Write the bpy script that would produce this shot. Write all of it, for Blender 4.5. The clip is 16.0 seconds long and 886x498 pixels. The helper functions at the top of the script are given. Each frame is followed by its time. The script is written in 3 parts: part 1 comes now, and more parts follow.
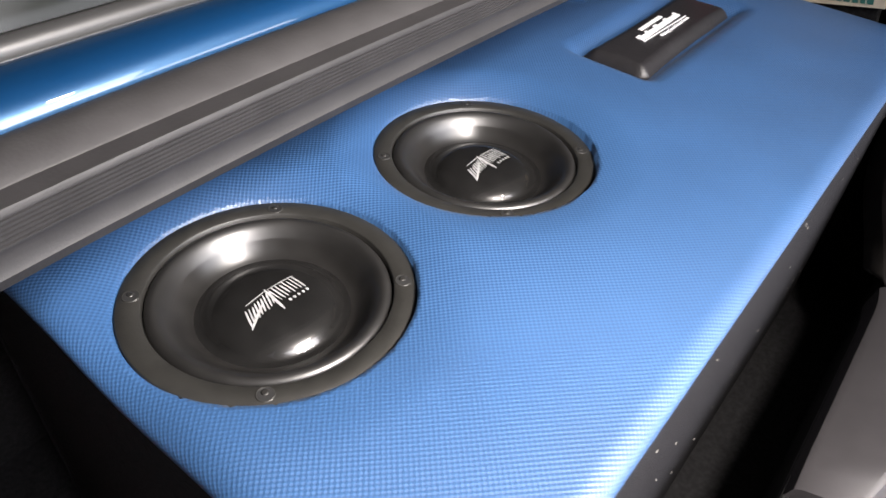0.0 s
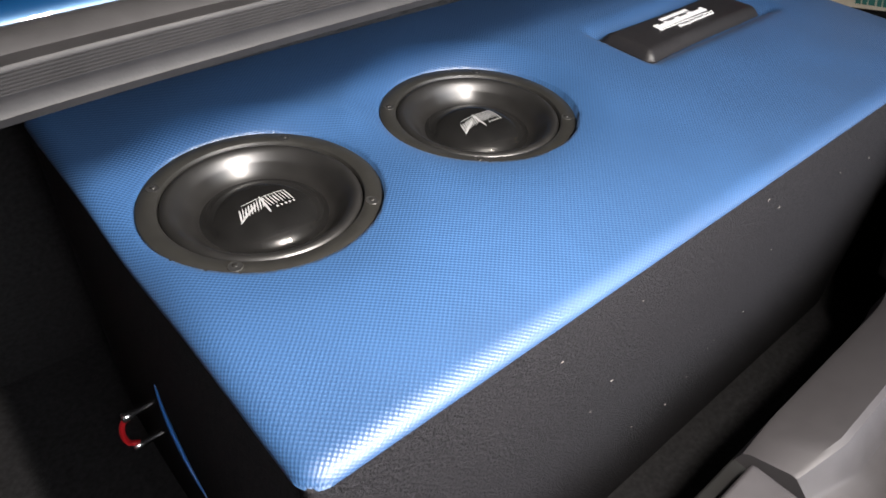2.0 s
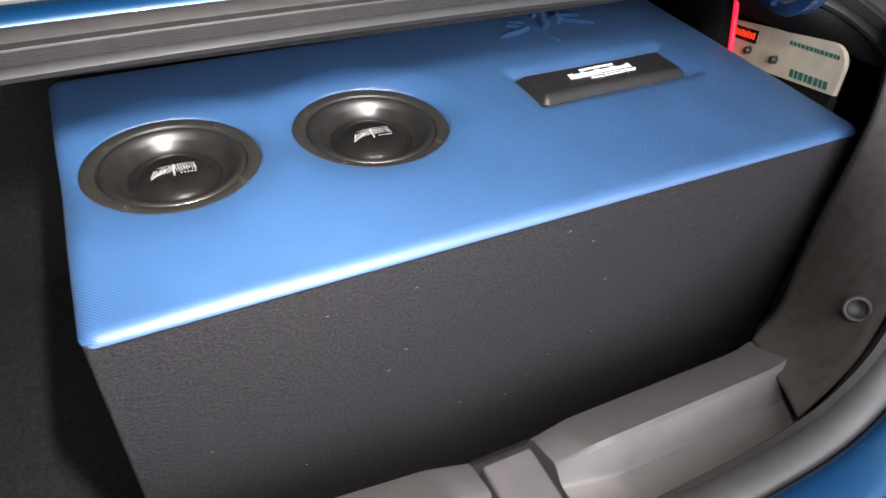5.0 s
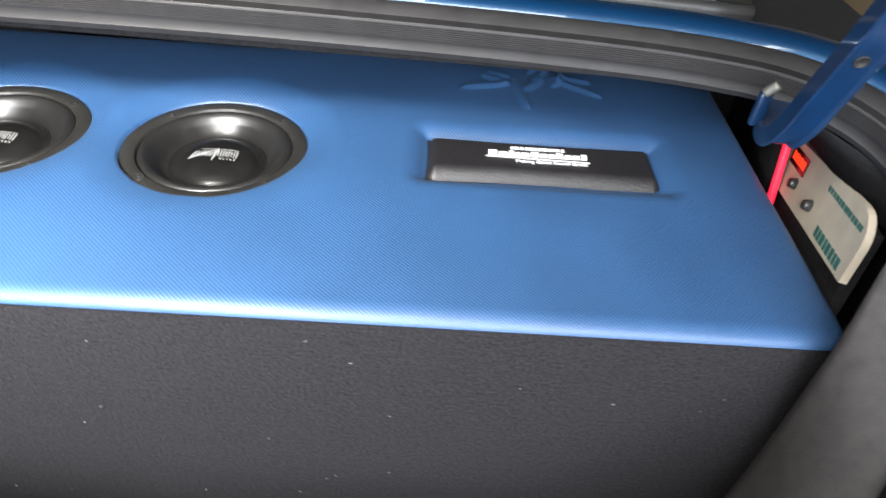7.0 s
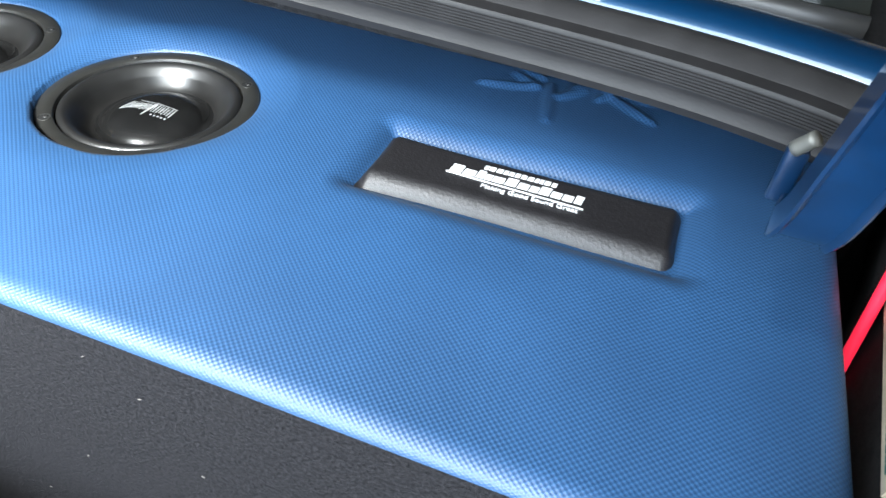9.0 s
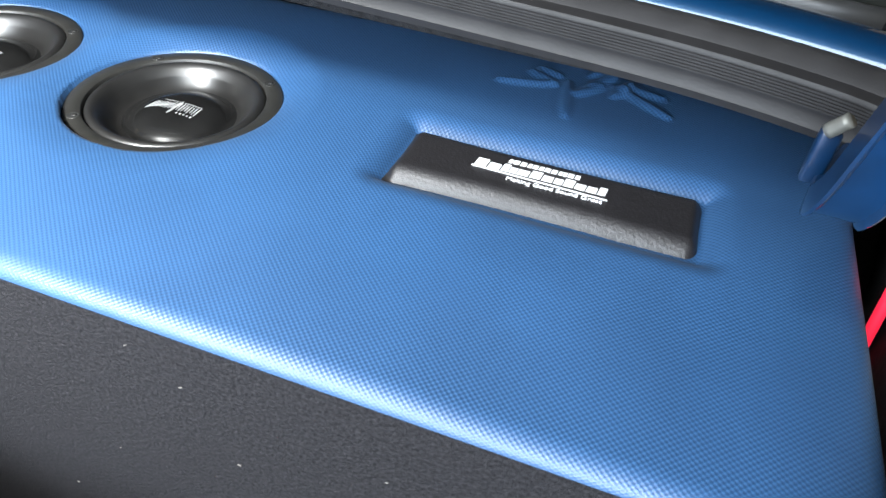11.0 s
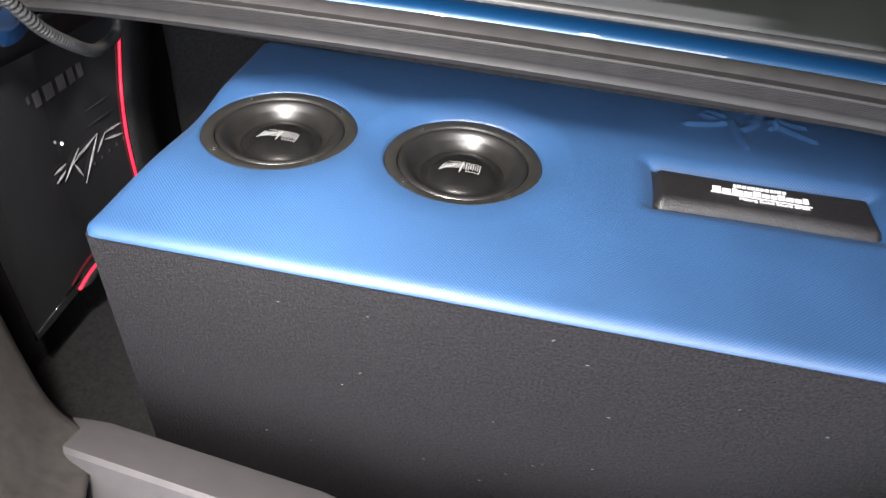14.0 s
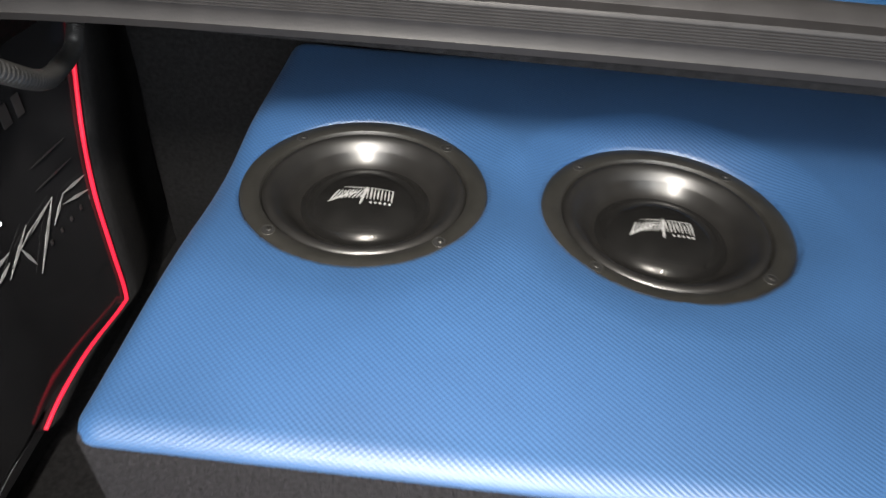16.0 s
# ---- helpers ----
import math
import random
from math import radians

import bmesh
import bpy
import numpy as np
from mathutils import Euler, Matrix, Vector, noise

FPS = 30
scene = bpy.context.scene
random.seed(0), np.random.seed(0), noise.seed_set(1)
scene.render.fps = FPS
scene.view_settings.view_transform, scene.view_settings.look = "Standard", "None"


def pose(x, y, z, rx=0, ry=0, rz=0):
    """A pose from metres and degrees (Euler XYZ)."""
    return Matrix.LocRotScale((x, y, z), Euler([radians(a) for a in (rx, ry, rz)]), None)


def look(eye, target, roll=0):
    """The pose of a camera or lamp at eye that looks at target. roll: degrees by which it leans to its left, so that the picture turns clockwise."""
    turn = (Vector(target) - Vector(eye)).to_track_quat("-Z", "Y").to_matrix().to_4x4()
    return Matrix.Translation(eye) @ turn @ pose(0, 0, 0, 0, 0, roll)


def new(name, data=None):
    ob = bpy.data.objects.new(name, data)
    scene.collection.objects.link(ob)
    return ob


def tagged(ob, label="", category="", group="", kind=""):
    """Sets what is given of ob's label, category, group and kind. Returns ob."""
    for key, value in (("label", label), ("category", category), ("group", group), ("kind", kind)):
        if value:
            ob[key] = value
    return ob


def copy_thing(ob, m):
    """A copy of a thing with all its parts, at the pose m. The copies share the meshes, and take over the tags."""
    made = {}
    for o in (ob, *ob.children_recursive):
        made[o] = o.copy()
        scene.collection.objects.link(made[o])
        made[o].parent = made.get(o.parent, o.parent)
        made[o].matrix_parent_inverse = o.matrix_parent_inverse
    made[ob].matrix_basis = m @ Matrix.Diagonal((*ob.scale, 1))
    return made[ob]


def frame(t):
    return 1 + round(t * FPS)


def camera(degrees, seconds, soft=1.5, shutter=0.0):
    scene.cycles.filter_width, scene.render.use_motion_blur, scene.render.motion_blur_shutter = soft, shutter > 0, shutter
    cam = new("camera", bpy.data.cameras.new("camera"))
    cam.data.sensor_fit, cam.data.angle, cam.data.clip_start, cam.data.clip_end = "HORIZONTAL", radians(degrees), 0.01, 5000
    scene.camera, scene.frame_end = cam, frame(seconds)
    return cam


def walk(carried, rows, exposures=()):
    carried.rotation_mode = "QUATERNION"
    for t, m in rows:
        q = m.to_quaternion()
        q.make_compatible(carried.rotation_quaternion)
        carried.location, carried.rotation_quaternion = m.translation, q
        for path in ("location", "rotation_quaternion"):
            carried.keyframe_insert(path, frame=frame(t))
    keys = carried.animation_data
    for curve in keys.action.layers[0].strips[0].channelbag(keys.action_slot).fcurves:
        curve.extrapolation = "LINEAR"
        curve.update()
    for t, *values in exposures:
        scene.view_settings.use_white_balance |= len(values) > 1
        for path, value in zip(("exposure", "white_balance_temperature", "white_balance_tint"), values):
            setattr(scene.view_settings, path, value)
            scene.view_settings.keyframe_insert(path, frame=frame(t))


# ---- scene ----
cam = camera(65.6, 16.0, shutter=0.5)
PATH = [
    (0, (-0.093, 0.06, 1.257), (1.147, 0.969, -0.023), 4.6),
    (0.5, (-0.095, 0.017, 1.277), (1.118, 0.961, -0.003), 4.4),
    (1, (-0.106, -0.015, 1.244), (1.075, 0.987, -0.022), 4.0),
    (1.5, (-0.107, -0.052, 1.241), (1.021, 0.999, -0.034), 3.8),
    (2, (-0.095, -0.1, 1.267), (0.963, 1.017, -0.011), 3.9),
    (2.5, (-0.077, -0.171, 1.324), (0.845, 1.041, 0.027), 4.6),
    (3, (-0.037, -0.275, 1.382), (0.786, 1.014, 0.093), 3.4),
    (5.5, (0.203, -0.413, 1.395), (0.867, 0.958, 0.099), 5.7),
    (6, (0.382, -0.373, 1.389), (0.781, 1.092, 0.086), 5.4),
    (6.5, (0.54, -0.314, 1.364), (0.755, 1.206, 0.083), 6.3),
    (7, (0.647, -0.332, 1.362), (0.723, 1.196, 0.073), 6.0),
    (7.5, (0.786, -0.348, 1.36), (0.679, 1.168, 0.059), 6.2),
    (8, (0.865, -0.234, 1.32), (0.536, 1.234, 0.002), 6.2),
    (8.5, (0.891, -0.156, 1.3), (0.466, 1.283, -0.023), 6.1),
    (9, (0.876, -0.114, 1.276), (0.435, 1.319, -0.048), 5.9),
    (11.5, (0.84, -0.169, 1.271), (0.424, 1.29, -0.031), 5.8),
    (12, (0.796, -0.254, 1.289), (0.405, 1.211, -0.015), 5.9),
    (12.5, (0.763, -0.334, 1.344), (0.406, 1.14, 0.04), 6.1),
    (13, (0.716, -0.384, 1.383), (0.377, 1.1, 0.085), 6.0),
    (13.5, (0.597, -0.412, 1.402), (0.289, 1.078, 0.104), 5.9),
    (14, (0.505, -0.419, 1.412), (0.264, 1.094, 0.126), 4.7),
    (14.5, (0.437, -0.393, 1.398), (0.275, 1.123, 0.104), 3.8),
    (15, (0.326, -0.359, 1.365), (0.29, 1.167, 0.073), 4.2),
    (15.2, (0.298, -0.323, 1.354), (0.282, 1.204, 0.062), 3.8),
    (15.5, (0.256, -0.231, 1.316), (0.238, 1.279, 0.005), 4.0),
    (16, (0.23, -0.111, 1.263), (0.148, 1.393, -0.053), 4.1),
]
walk(cam, [(t, look(eye, target, roll)) for t, eye, target, roll in PATH],
     [(0, 0.02, 6600, 16), (1.5, -0.16, 6650, 14), (2.5, -0.10, 6650, 14), (5.5, 0.22, 6550, 14), (6.5, 0.28, 6450, 12), (7.5, 0.54, 6300, 9), (8.5, 0.50, 5950, 6), (9, 0.48, 5850, 5),
      (11.5, 0.48, 6050, 8), (12.5, 0.46, 6300, 11), (13.5, 0.42, 6500, 14), (14.5, 0.14, 6600, 14), (15.5, -0.24, 6700, 12), (16, -0.40, 6750, 11)])

# ---------------- light ----------------
world = bpy.data.worlds.new("sky_world")
scene.world = world
world.use_nodes = True
wn = world.node_tree.nodes
wbg = wn["Background"]
sky = wn.new("ShaderNodeTexSky")
sky.sky_type = "NISHITA"
sky.sun_disc = False
SUN_EL, SUN_AZ = 42.0, 186.0          # degrees; azimuth clockwise from +y
sky.sun_elevation, sky.sun_rotation = radians(SUN_EL), radians(SUN_AZ)
sky.air_density, sky.dust_density, sky.ozone_density = 1.0, 4.0, 1.0
world.node_tree.links.new(sky.outputs[0], wbg.inputs[0])
wbg.inputs[1].default_value = 0.12
sun = new("sun", bpy.data.lights.new("sun", "SUN"))
sun.data.energy, sun.data.angle, sun.data.color = 2.0, radians(10), (1.0, 0.97, 0.93)
sd = Vector((math.sin(radians(SUN_AZ)) * math.cos(radians(SUN_EL)), math.cos(radians(SUN_AZ)) * math.cos(radians(SUN_EL)), math.sin(radians(SUN_EL))))
sun.matrix_world = look(sd * 6 + Vector((0.5, 0.2, 0.9)), (0.5, 0.2, 0.9))
# daylight in the garage door behind the car
door_light = new("door_daylight", bpy.data.lights.new("door_daylight", "AREA"))
door_light.data.energy, door_light.data.shape, door_light.data.size, door_light.data.size_y, door_light.data.color = 114.0, "RECTANGLE", 2.3, 1.4, (0.88, 0.94, 1.0)
door_light.matrix_world = look((0.85, -1.97, 1.55), (0.6, 0.0, 0.85))
# unseen broad fill panel behind the trunk, a small unseen lamp, and a bulb
# unseen soft panel, added as fill and for the sheen in the cones
panel = new("fill_panel", bpy.data.lights.new("fill_panel", "AREA"))
panel.data.energy, panel.data.shape, panel.data.size, panel.data.size_y, panel.data.color = 44.0, "RECTANGLE", 1.5, 0.75, (0.97, 0.985, 1.0)
panel.matrix_world = look((0.24, -1.15, 2.05), (0.30, 0.25, 0.9))
# unseen lamp, added for the dust-cap glint and the pool on the vinyl
lamp = new("unseen_bar_lamp", bpy.data.lights.new("unseen_bar_lamp", "AREA"))
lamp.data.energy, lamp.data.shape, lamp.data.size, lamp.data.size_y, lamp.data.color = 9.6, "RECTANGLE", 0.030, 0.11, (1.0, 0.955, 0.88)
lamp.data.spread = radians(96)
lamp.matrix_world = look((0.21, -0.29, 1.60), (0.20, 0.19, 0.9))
bulb_light = new("small_bulb", bpy.data.lights.new("small_bulb", "AREA"))
bulb_light.data.energy, bulb_light.data.shape, bulb_light.data.size, bulb_light.data.color = 5.0, "DISK", 0.06, (1.0, 0.93, 0.80)
bulb_light.matrix_world = look((0.55, -0.50, 2.10), (0.32, 0.25, 0.9))


# ---------------- materials ----------------
def mat(name, color, rough=0.5, metal=0.0, spread=0.15, scale=30.0, bump=0.0, bscale=300.0, coat=0.0, spec=0.5, dist=0.001):
    m = bpy.data.materials.new(name)
    m.use_nodes = True
    nt = m.node_tree
    n, l = nt.nodes, nt.links
    p = n["Principled BSDF"]
    tc = n.new("ShaderNodeTexCoord")
    a = n.new("ShaderNodeTexNoise")
    a.inputs["Scale"].default_value, a.inputs["Detail"].default_value = scale, 6
    l.new(tc.outputs["Object"], a.inputs["Vector"])
    r = n.new("ShaderNodeValToRGB")
    r.color_ramp.elements[0].position, r.color_ramp.elements[1].position = 0.3, 0.7
    r.color_ramp.elements[0].color = (*[c * (1 - spread) for c in color], 1)
    r.color_ramp.elements[1].color = (*[min(1, c * (1 + spread)) for c in color], 1)
    l.new(a.outputs["Fac"], r.inputs[0])
    l.new(r.outputs[0], p.inputs["Base Color"])
    p.inputs["Roughness"].default_value, p.inputs["Metallic"].default_value = rough, metal
    p.inputs["Coat Weight"].default_value, p.inputs["Coat Roughness"].default_value = coat, 0.05
    p.inputs["Specular IOR Level"].default_value = spec
    rr = n.new("ShaderNodeMapRange")
    rr.inputs["To Min"].default_value, rr.inputs["To Max"].default_value = max(0.02, rough * 0.85), min(1, rough * 1.15)
    b2 = n.new("ShaderNodeTexNoise")
    b2.inputs["Scale"].default_value, b2.inputs["Detail"].default_value = scale * 0.3, 3
    l.new(tc.outputs["Object"], b2.inputs["Vector"])
    l.new(b2.outputs["Fac"], rr.inputs["Value"])
    l.new(rr.outputs[0], p.inputs["Roughness"])
    if bump:
        c = n.new("ShaderNodeTexNoise")
        c.inputs["Scale"].default_value, c.inputs["Detail"].default_value = bscale, 4
        l.new(tc.outputs["Object"], c.inputs["Vector"])
        bn = n.new("ShaderNodeBump")
        bn.inputs["Strength"].default_value, bn.inputs["Distance"].default_value = bump, dist
        l.new(c.outputs["Fac"], bn.inputs["Height"])
        l.new(bn.outputs[0], p.inputs["Normal"])
    return m


def vinyl_material():
    """Blue basket-weave vinyl: staggered raised beads about 5 mm apart."""
    m = mat("blue_woven_vinyl", (0.0208, 0.066, 0.160), 0.48, spread=0.10, scale=9)
    nt = m.node_tree
    n, l = nt.nodes, nt.links
    p = n["Principled BSDF"]
    p.inputs["Specular IOR Level"].default_value = 0.75
    p.inputs["Sheen Weight"].default_value, p.inputs["Sheen Roughness"].default_value = 0.02, 0.4
    tc = n["Texture Coordinate"]
    sp = n.new("ShaderNodeSeparateXYZ")
    l.new(tc.outputs["UV"], sp.inputs[0])

    def op(kind, a, b=None):
        k = n.new("ShaderNodeMath")
        k.operation = kind
        for i, v in enumerate((a, b)):
            if v is None:
                continue
            if isinstance(v, (int, float)):
                k.inputs[i].default_value = v
            else:
                l.new(v, k.inputs[i])
        return k.outputs[0]

    u = op("MULTIPLY", sp.outputs[0], 2 * math.pi / 0.0047)
    v = op("MULTIPLY", sp.outputs[1], 2 * math.pi / 0.0044)
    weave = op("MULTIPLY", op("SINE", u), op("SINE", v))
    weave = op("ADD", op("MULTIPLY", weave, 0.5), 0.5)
    bn = n.new("ShaderNodeBump")
    bn.inputs["Strength"].default_value, bn.inputs["Distance"].default_value = 0.6, 0.0005
    l.new(weave, bn.inputs["Height"])
    l.new(bn.outputs[0], p.inputs["Normal"])
    src = p.inputs["Base Color"].links[0].from_socket
    # bead glints and groove shade are also put into the colour here
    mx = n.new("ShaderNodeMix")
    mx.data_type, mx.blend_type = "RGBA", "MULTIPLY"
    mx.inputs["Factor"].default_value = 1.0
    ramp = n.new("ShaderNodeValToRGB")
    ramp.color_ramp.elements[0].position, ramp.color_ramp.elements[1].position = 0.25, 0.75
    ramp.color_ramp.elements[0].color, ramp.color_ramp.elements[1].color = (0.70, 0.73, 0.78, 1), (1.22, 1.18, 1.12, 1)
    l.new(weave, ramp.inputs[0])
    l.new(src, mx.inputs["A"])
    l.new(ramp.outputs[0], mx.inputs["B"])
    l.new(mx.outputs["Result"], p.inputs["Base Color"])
    return m


def glow(name, color, strength):
    m = bpy.data.materials.new(name)
    m.use_nodes = True
    p = m.node_tree.nodes["Principled BSDF"]
    p.inputs["Base Color"].default_value = (*color, 1)
    p.inputs["Emission Color"].default_value = (*color, 1)
    p.inputs["Emission Strength"].default_value = strength
    return m


M_VINYL = vinyl_material()
M_CARPET = mat("charcoal_carpet", (0.0170, 0.0165, 0.0183), 0.95, spread=0.55, scale=300, bump=0.9, bscale=420, spec=0.1, dist=0.004)
M_TRUNK = mat("black_trunk_liner", (0.014, 0.0138, 0.0148), 0.95, spread=0.4, scale=150, bump=0.8, bscale=700, spec=0.2, dist=0.002)
M_TRIM = mat("grey_brown_trim_felt", (0.031, 0.028, 0.027), 0.9, spread=0.22, scale=60, bump=0.6, bscale=600, spec=0.25)
M_SILL = mat("grey_moulded_plastic", (0.062, 0.058, 0.061), 0.5, spread=0.08, scale=40, bump=0.25, bscale=900)
M_RUBBER = mat("weatherstrip_rubber", (0.027, 0.026, 0.0265), 0.45, spread=0.15, scale=50, bump=0.15, bscale=500, spec=0.35)
M_CARRIER = mat("ribbed_edge_rubber", (0.0145, 0.0138, 0.0142), 0.55, spread=0.15, scale=50, bump=0.15, bscale=500, spec=0.25)
M_PAINT = mat("metallic_blue_car_paint", (0.0015, 0.030, 0.080), 0.42, metal=0.3, spread=0.03, scale=400, coat=1.0)
M_PAINT.node_tree.nodes["Principled BSDF"].inputs["Coat Tint"].default_value = (0.6, 0.87, 1.0, 1)
M_PAINT.node_tree.nodes["Principled BSDF"].inputs["Coat Roughness"].default_value = 0.03
M_RING = mat("black_stamped_basket", (0.015, 0.0145, 0.0130), 0.46, spread=0.2, scale=80, bump=0.15, bscale=700)
M_CONE = mat("glossy_black_cone", (0.012, 0.0115, 0.011), 0.37, spread=0.2, scale=60, spec=0.85)
M_CAP = mat("glossy_black_dust_cap", (0.008, 0.0078, 0.0076), 0.24, spread=0.2, scale=60, spec=0.45, coat=0.8)
cn = M_CONE.node_tree
ct = cn.nodes.new("ShaderNodeTangent")
ct.direction_type, ct.axis = "RADIAL", "Z"
cn.links.new(ct.outputs[0], cn.nodes["Principled BSDF"].inputs["Tangent"])
cn.nodes["Principled BSDF"].inputs["Anisotropic"].default_value = 0.75
cn.nodes["Principled BSDF"].inputs["Anisotropic Rotation"].default_value = 0.25
M_SURR = mat("black_rubber_surround", (0.010, 0.0096, 0.0092), 0.38, spread=0.2, scale=60, spec=0.8)
M_DARK = mat("recess_black", (0.007, 0.007, 0.007), 0.7)
M_SILVER = mat("silver_print", (0.27, 0.27, 0.27), 0.4, spread=0.08, scale=90)
M_GREYL = mat("worn_grey_print", (0.30, 0.30, 0.30), 0.5, spread=0.3, scale=120)
M_LEATHER = mat("black_grained_leather", (0.013, 0.012, 0.013), 0.46, spread=0.2, scale=100, bump=0.45, bscale=330, dist=0.0012)
M_WHITE = mat("white_print", (0.80, 0.80, 0.80), 0.5, spread=0.03)
M_PLEXI = mat("gloss_black_plexi", (0.011, 0.011, 0.012), 0.12, spread=0.1)
M_GREYP = mat("faint_grey_print", (0.035, 0.033, 0.034), 0.5)
M_BEIGE = mat("aged_cream_plastic", (0.56, 0.49, 0.38), 0.5, spread=0.10, scale=35)
M_GREEN = mat("dark_green_print", (0.03, 0.13, 0.11), 0.5)
M_RED = glow("red_led_edge", (1.0, 0.022, 0.060), 0.6)
M_REDB = mat("red_plastic", (0.45, 0.01, 0.015), 0.4)
M_SCREEN = glow("lit_red_display", (1.0, 0.06, 0.012), 0.55)
M_SMOKED = mat("smoked_red_window", (0.035, 0.006, 0.004), 0.2, spread=0.2)
M_HINGE = mat("glossy_blue_hinge_paint", (0.0018, 0.019, 0.062), 0.40, metal=0.2, spread=0.2, scale=45, coat=0.8)
M_PIN = mat("pale_zinc_pin", (0.17, 0.17, 0.155), 0.5, metal=0.5, spread=0.2, scale=60)
M_LED = glow("white_led", (0.9, 0.95, 1.0), 6.0)
M_CHROME = mat("bright_steel", (0.65, 0.65, 0.66), 0.25, metal=1.0, spread=0.1)
M_SCREW = mat("dull_steel", (0.035, 0.034, 0.032), 0.4, metal=0.6)
M_HOSE = mat("black_loom_plastic", (0.032, 0.032, 0.032), 0.30)
M_LINT = mat("pale_lint", (0.15, 0.14, 0.13), 0.9)
M_GLASS = mat("dark_tinted_rear_glass", (0.010, 0.011, 0.010), 0.12, spread=0.25, scale=6, spec=0.12)
M_LINER = mat("dark_side_lining", (0.012, 0.0118, 0.0125), 0.95, spread=0.3, scale=230, bump=0.6, bscale=400, spec=0.1)
M_GTRIM = mat("grey_window_moulding", (0.022, 0.022, 0.022), 0.45)
M_GROUND = mat("worn_concrete", (0.22, 0.21, 0.20), 0.85, spread=0.25, scale=3, bump=0.4, bscale=40, dist=0.004)
M_WALL = mat("beige_painted_wall", (0.50, 0.39, 0.25), 0.8, spread=0.12, scale=4)
M_SMOKE = mat("smoked_lens", (0.05, 0.06, 0.06), 0.08, spread=0.2, coat=1.0)
M_AMBER = mat("amber_lens", (0.75, 0.28, 0.04), 0.15, spread=0.1, coat=1.0)
M_BLUE_SLIVER = mat("glossy_blue_sliver", (0.012, 0.08, 0.26), 0.3, spread=0.1)
M_CEIL = mat("dark_timber_ceiling", (0.10, 0.09, 0.08), 0.8, spread=0.2, scale=5)
M_LAMP = mat("clear_lamp_lens", (0.55, 0.56, 0.58), 0.08, metal=0.6, spread=0.1, coat=1.0)


# ---------------- mesh helpers ----------------
def part(name, bm, material, parent=None, label="", smooth=True):
    me = bpy.data.meshes.new(name)
    bm.to_mesh(me)
    bm.free()
    if smooth:
        me.shade_smooth()
    me.materials.append(material)
    ob = new(name, me)
    if parent is not None:
        ob.parent = parent
    if label:
        ob["label"] = label
    if name == "printed_word":
        ob["kind"] = "stuff"
    return ob


def add_box(bm, lo, hi, bevel=0.0, seg=2, m=None):
    c = [(a + b) / 2 for a, b in zip(lo, hi)]
    s = [b - a for a, b in zip(lo, hi)]
    mm = Matrix.Translation(c) @ Matrix.Diagonal((*s, 1))
    if m is not None:
        mm = m @ mm
    made = bmesh.ops.create_cube(bm, size=1, matrix=mm)["verts"]
    if bevel:
        edges = list({e for v in made for e in v.link_edges})
        bmesh.ops.bevel(bm, geom=edges, offset=bevel, segments=seg, affect="EDGES", profile=0.5)
    return bm


def box(lo, hi, bevel=0.0, seg=2, m=None):
    return add_box(bmesh.new(), lo, hi, bevel, seg, m)


def lathe(profile, n=96):
    bm = bmesh.new()
    rings = []
    for r, z in profile:
        if r < 1e-6:
            rings.append([bm.verts.new((0, 0, z))])
        else:
            rings.append([bm.verts.new((r * math.cos(2 * math.pi * i / n), r * math.sin(2 * math.pi * i / n), z)) for i in range(n)])
    for a, b in zip(rings, rings[1:]):
        for i in range(n):
            j = (i + 1) % n
            if len(a) == 1 and len(b) == 1:
                continue
            if len(b) == 1:
                bm.faces.new((a[i], a[j], b[0]))
            elif len(a) == 1:
                bm.faces.new((a[0], b[j], b[i]))
            else:
                bm.faces.new((a[i], a[j], b[j], b[i]))
    bmesh.ops.recalc_face_normals(bm, faces=bm.faces)
    return bm


def spline(points, n, closed=False):
    """Catmull-Rom points along a path."""
    P = [Vector(p) for p in points]
    k = len(P)
    out = []
    spans = k if closed else k - 1
    for s in range(spans):
        if closed:
            a, b, c, d = P[(s - 1) % k], P[s], P[(s + 1) % k], P[(s + 2) % k]
        else:
            a, b, c, d = P[max(s - 1, 0)], P[s], P[s + 1], P[min(s + 2, k - 1)]
        for i in range(n):
            t = i / n
            out.append(0.5 * ((2 * b) + (c - a) * t + (2 * a - 5 * b + 4 * c - d) * t * t + (3 * b - a - 3 * c + d) * t ** 3))
    if not closed:
        out.append(P[-1])
    return out


def sweep(path, profile, side, closed=False, closed_profile=True):
    """Sweep a profile (a, b): a along side(i), b along the up direction made from it."""
    bm = bmesh.new()
    n = len(path)
    rows = []
    for i, p in enumerate(path):
        q = path[(i + 1) % n] if (closed or i < n - 1) else p
        o = path[i - 1] if (closed or i > 0) else p
        t = (q - o).normalized()
        s = Vector(side(i, p))
        s = (s - t * s.dot(t)).normalized()
        u = s.cross(t).normalized()
        if u.z < 0:
            u = -u
        rows.append([bm.verts.new(p + s * a + u * b) for a, b in profile])
    m = len(profile)
    for i in range(n if closed else n - 1):
        r0, r1 = rows[i], rows[(i + 1) % n]
        for j in range(m if closed_profile else m - 1):
            k = (j + 1) % m
            bm.faces.new((r0[j], r0[k], r1[k], r1[j]))
    if not closed and closed_profile:
        bm.faces.new(rows[0])
        bm.faces.new(rows[-1][::-1])
    bmesh.ops.recalc_face_normals(bm, faces=bm.faces)
    return bm


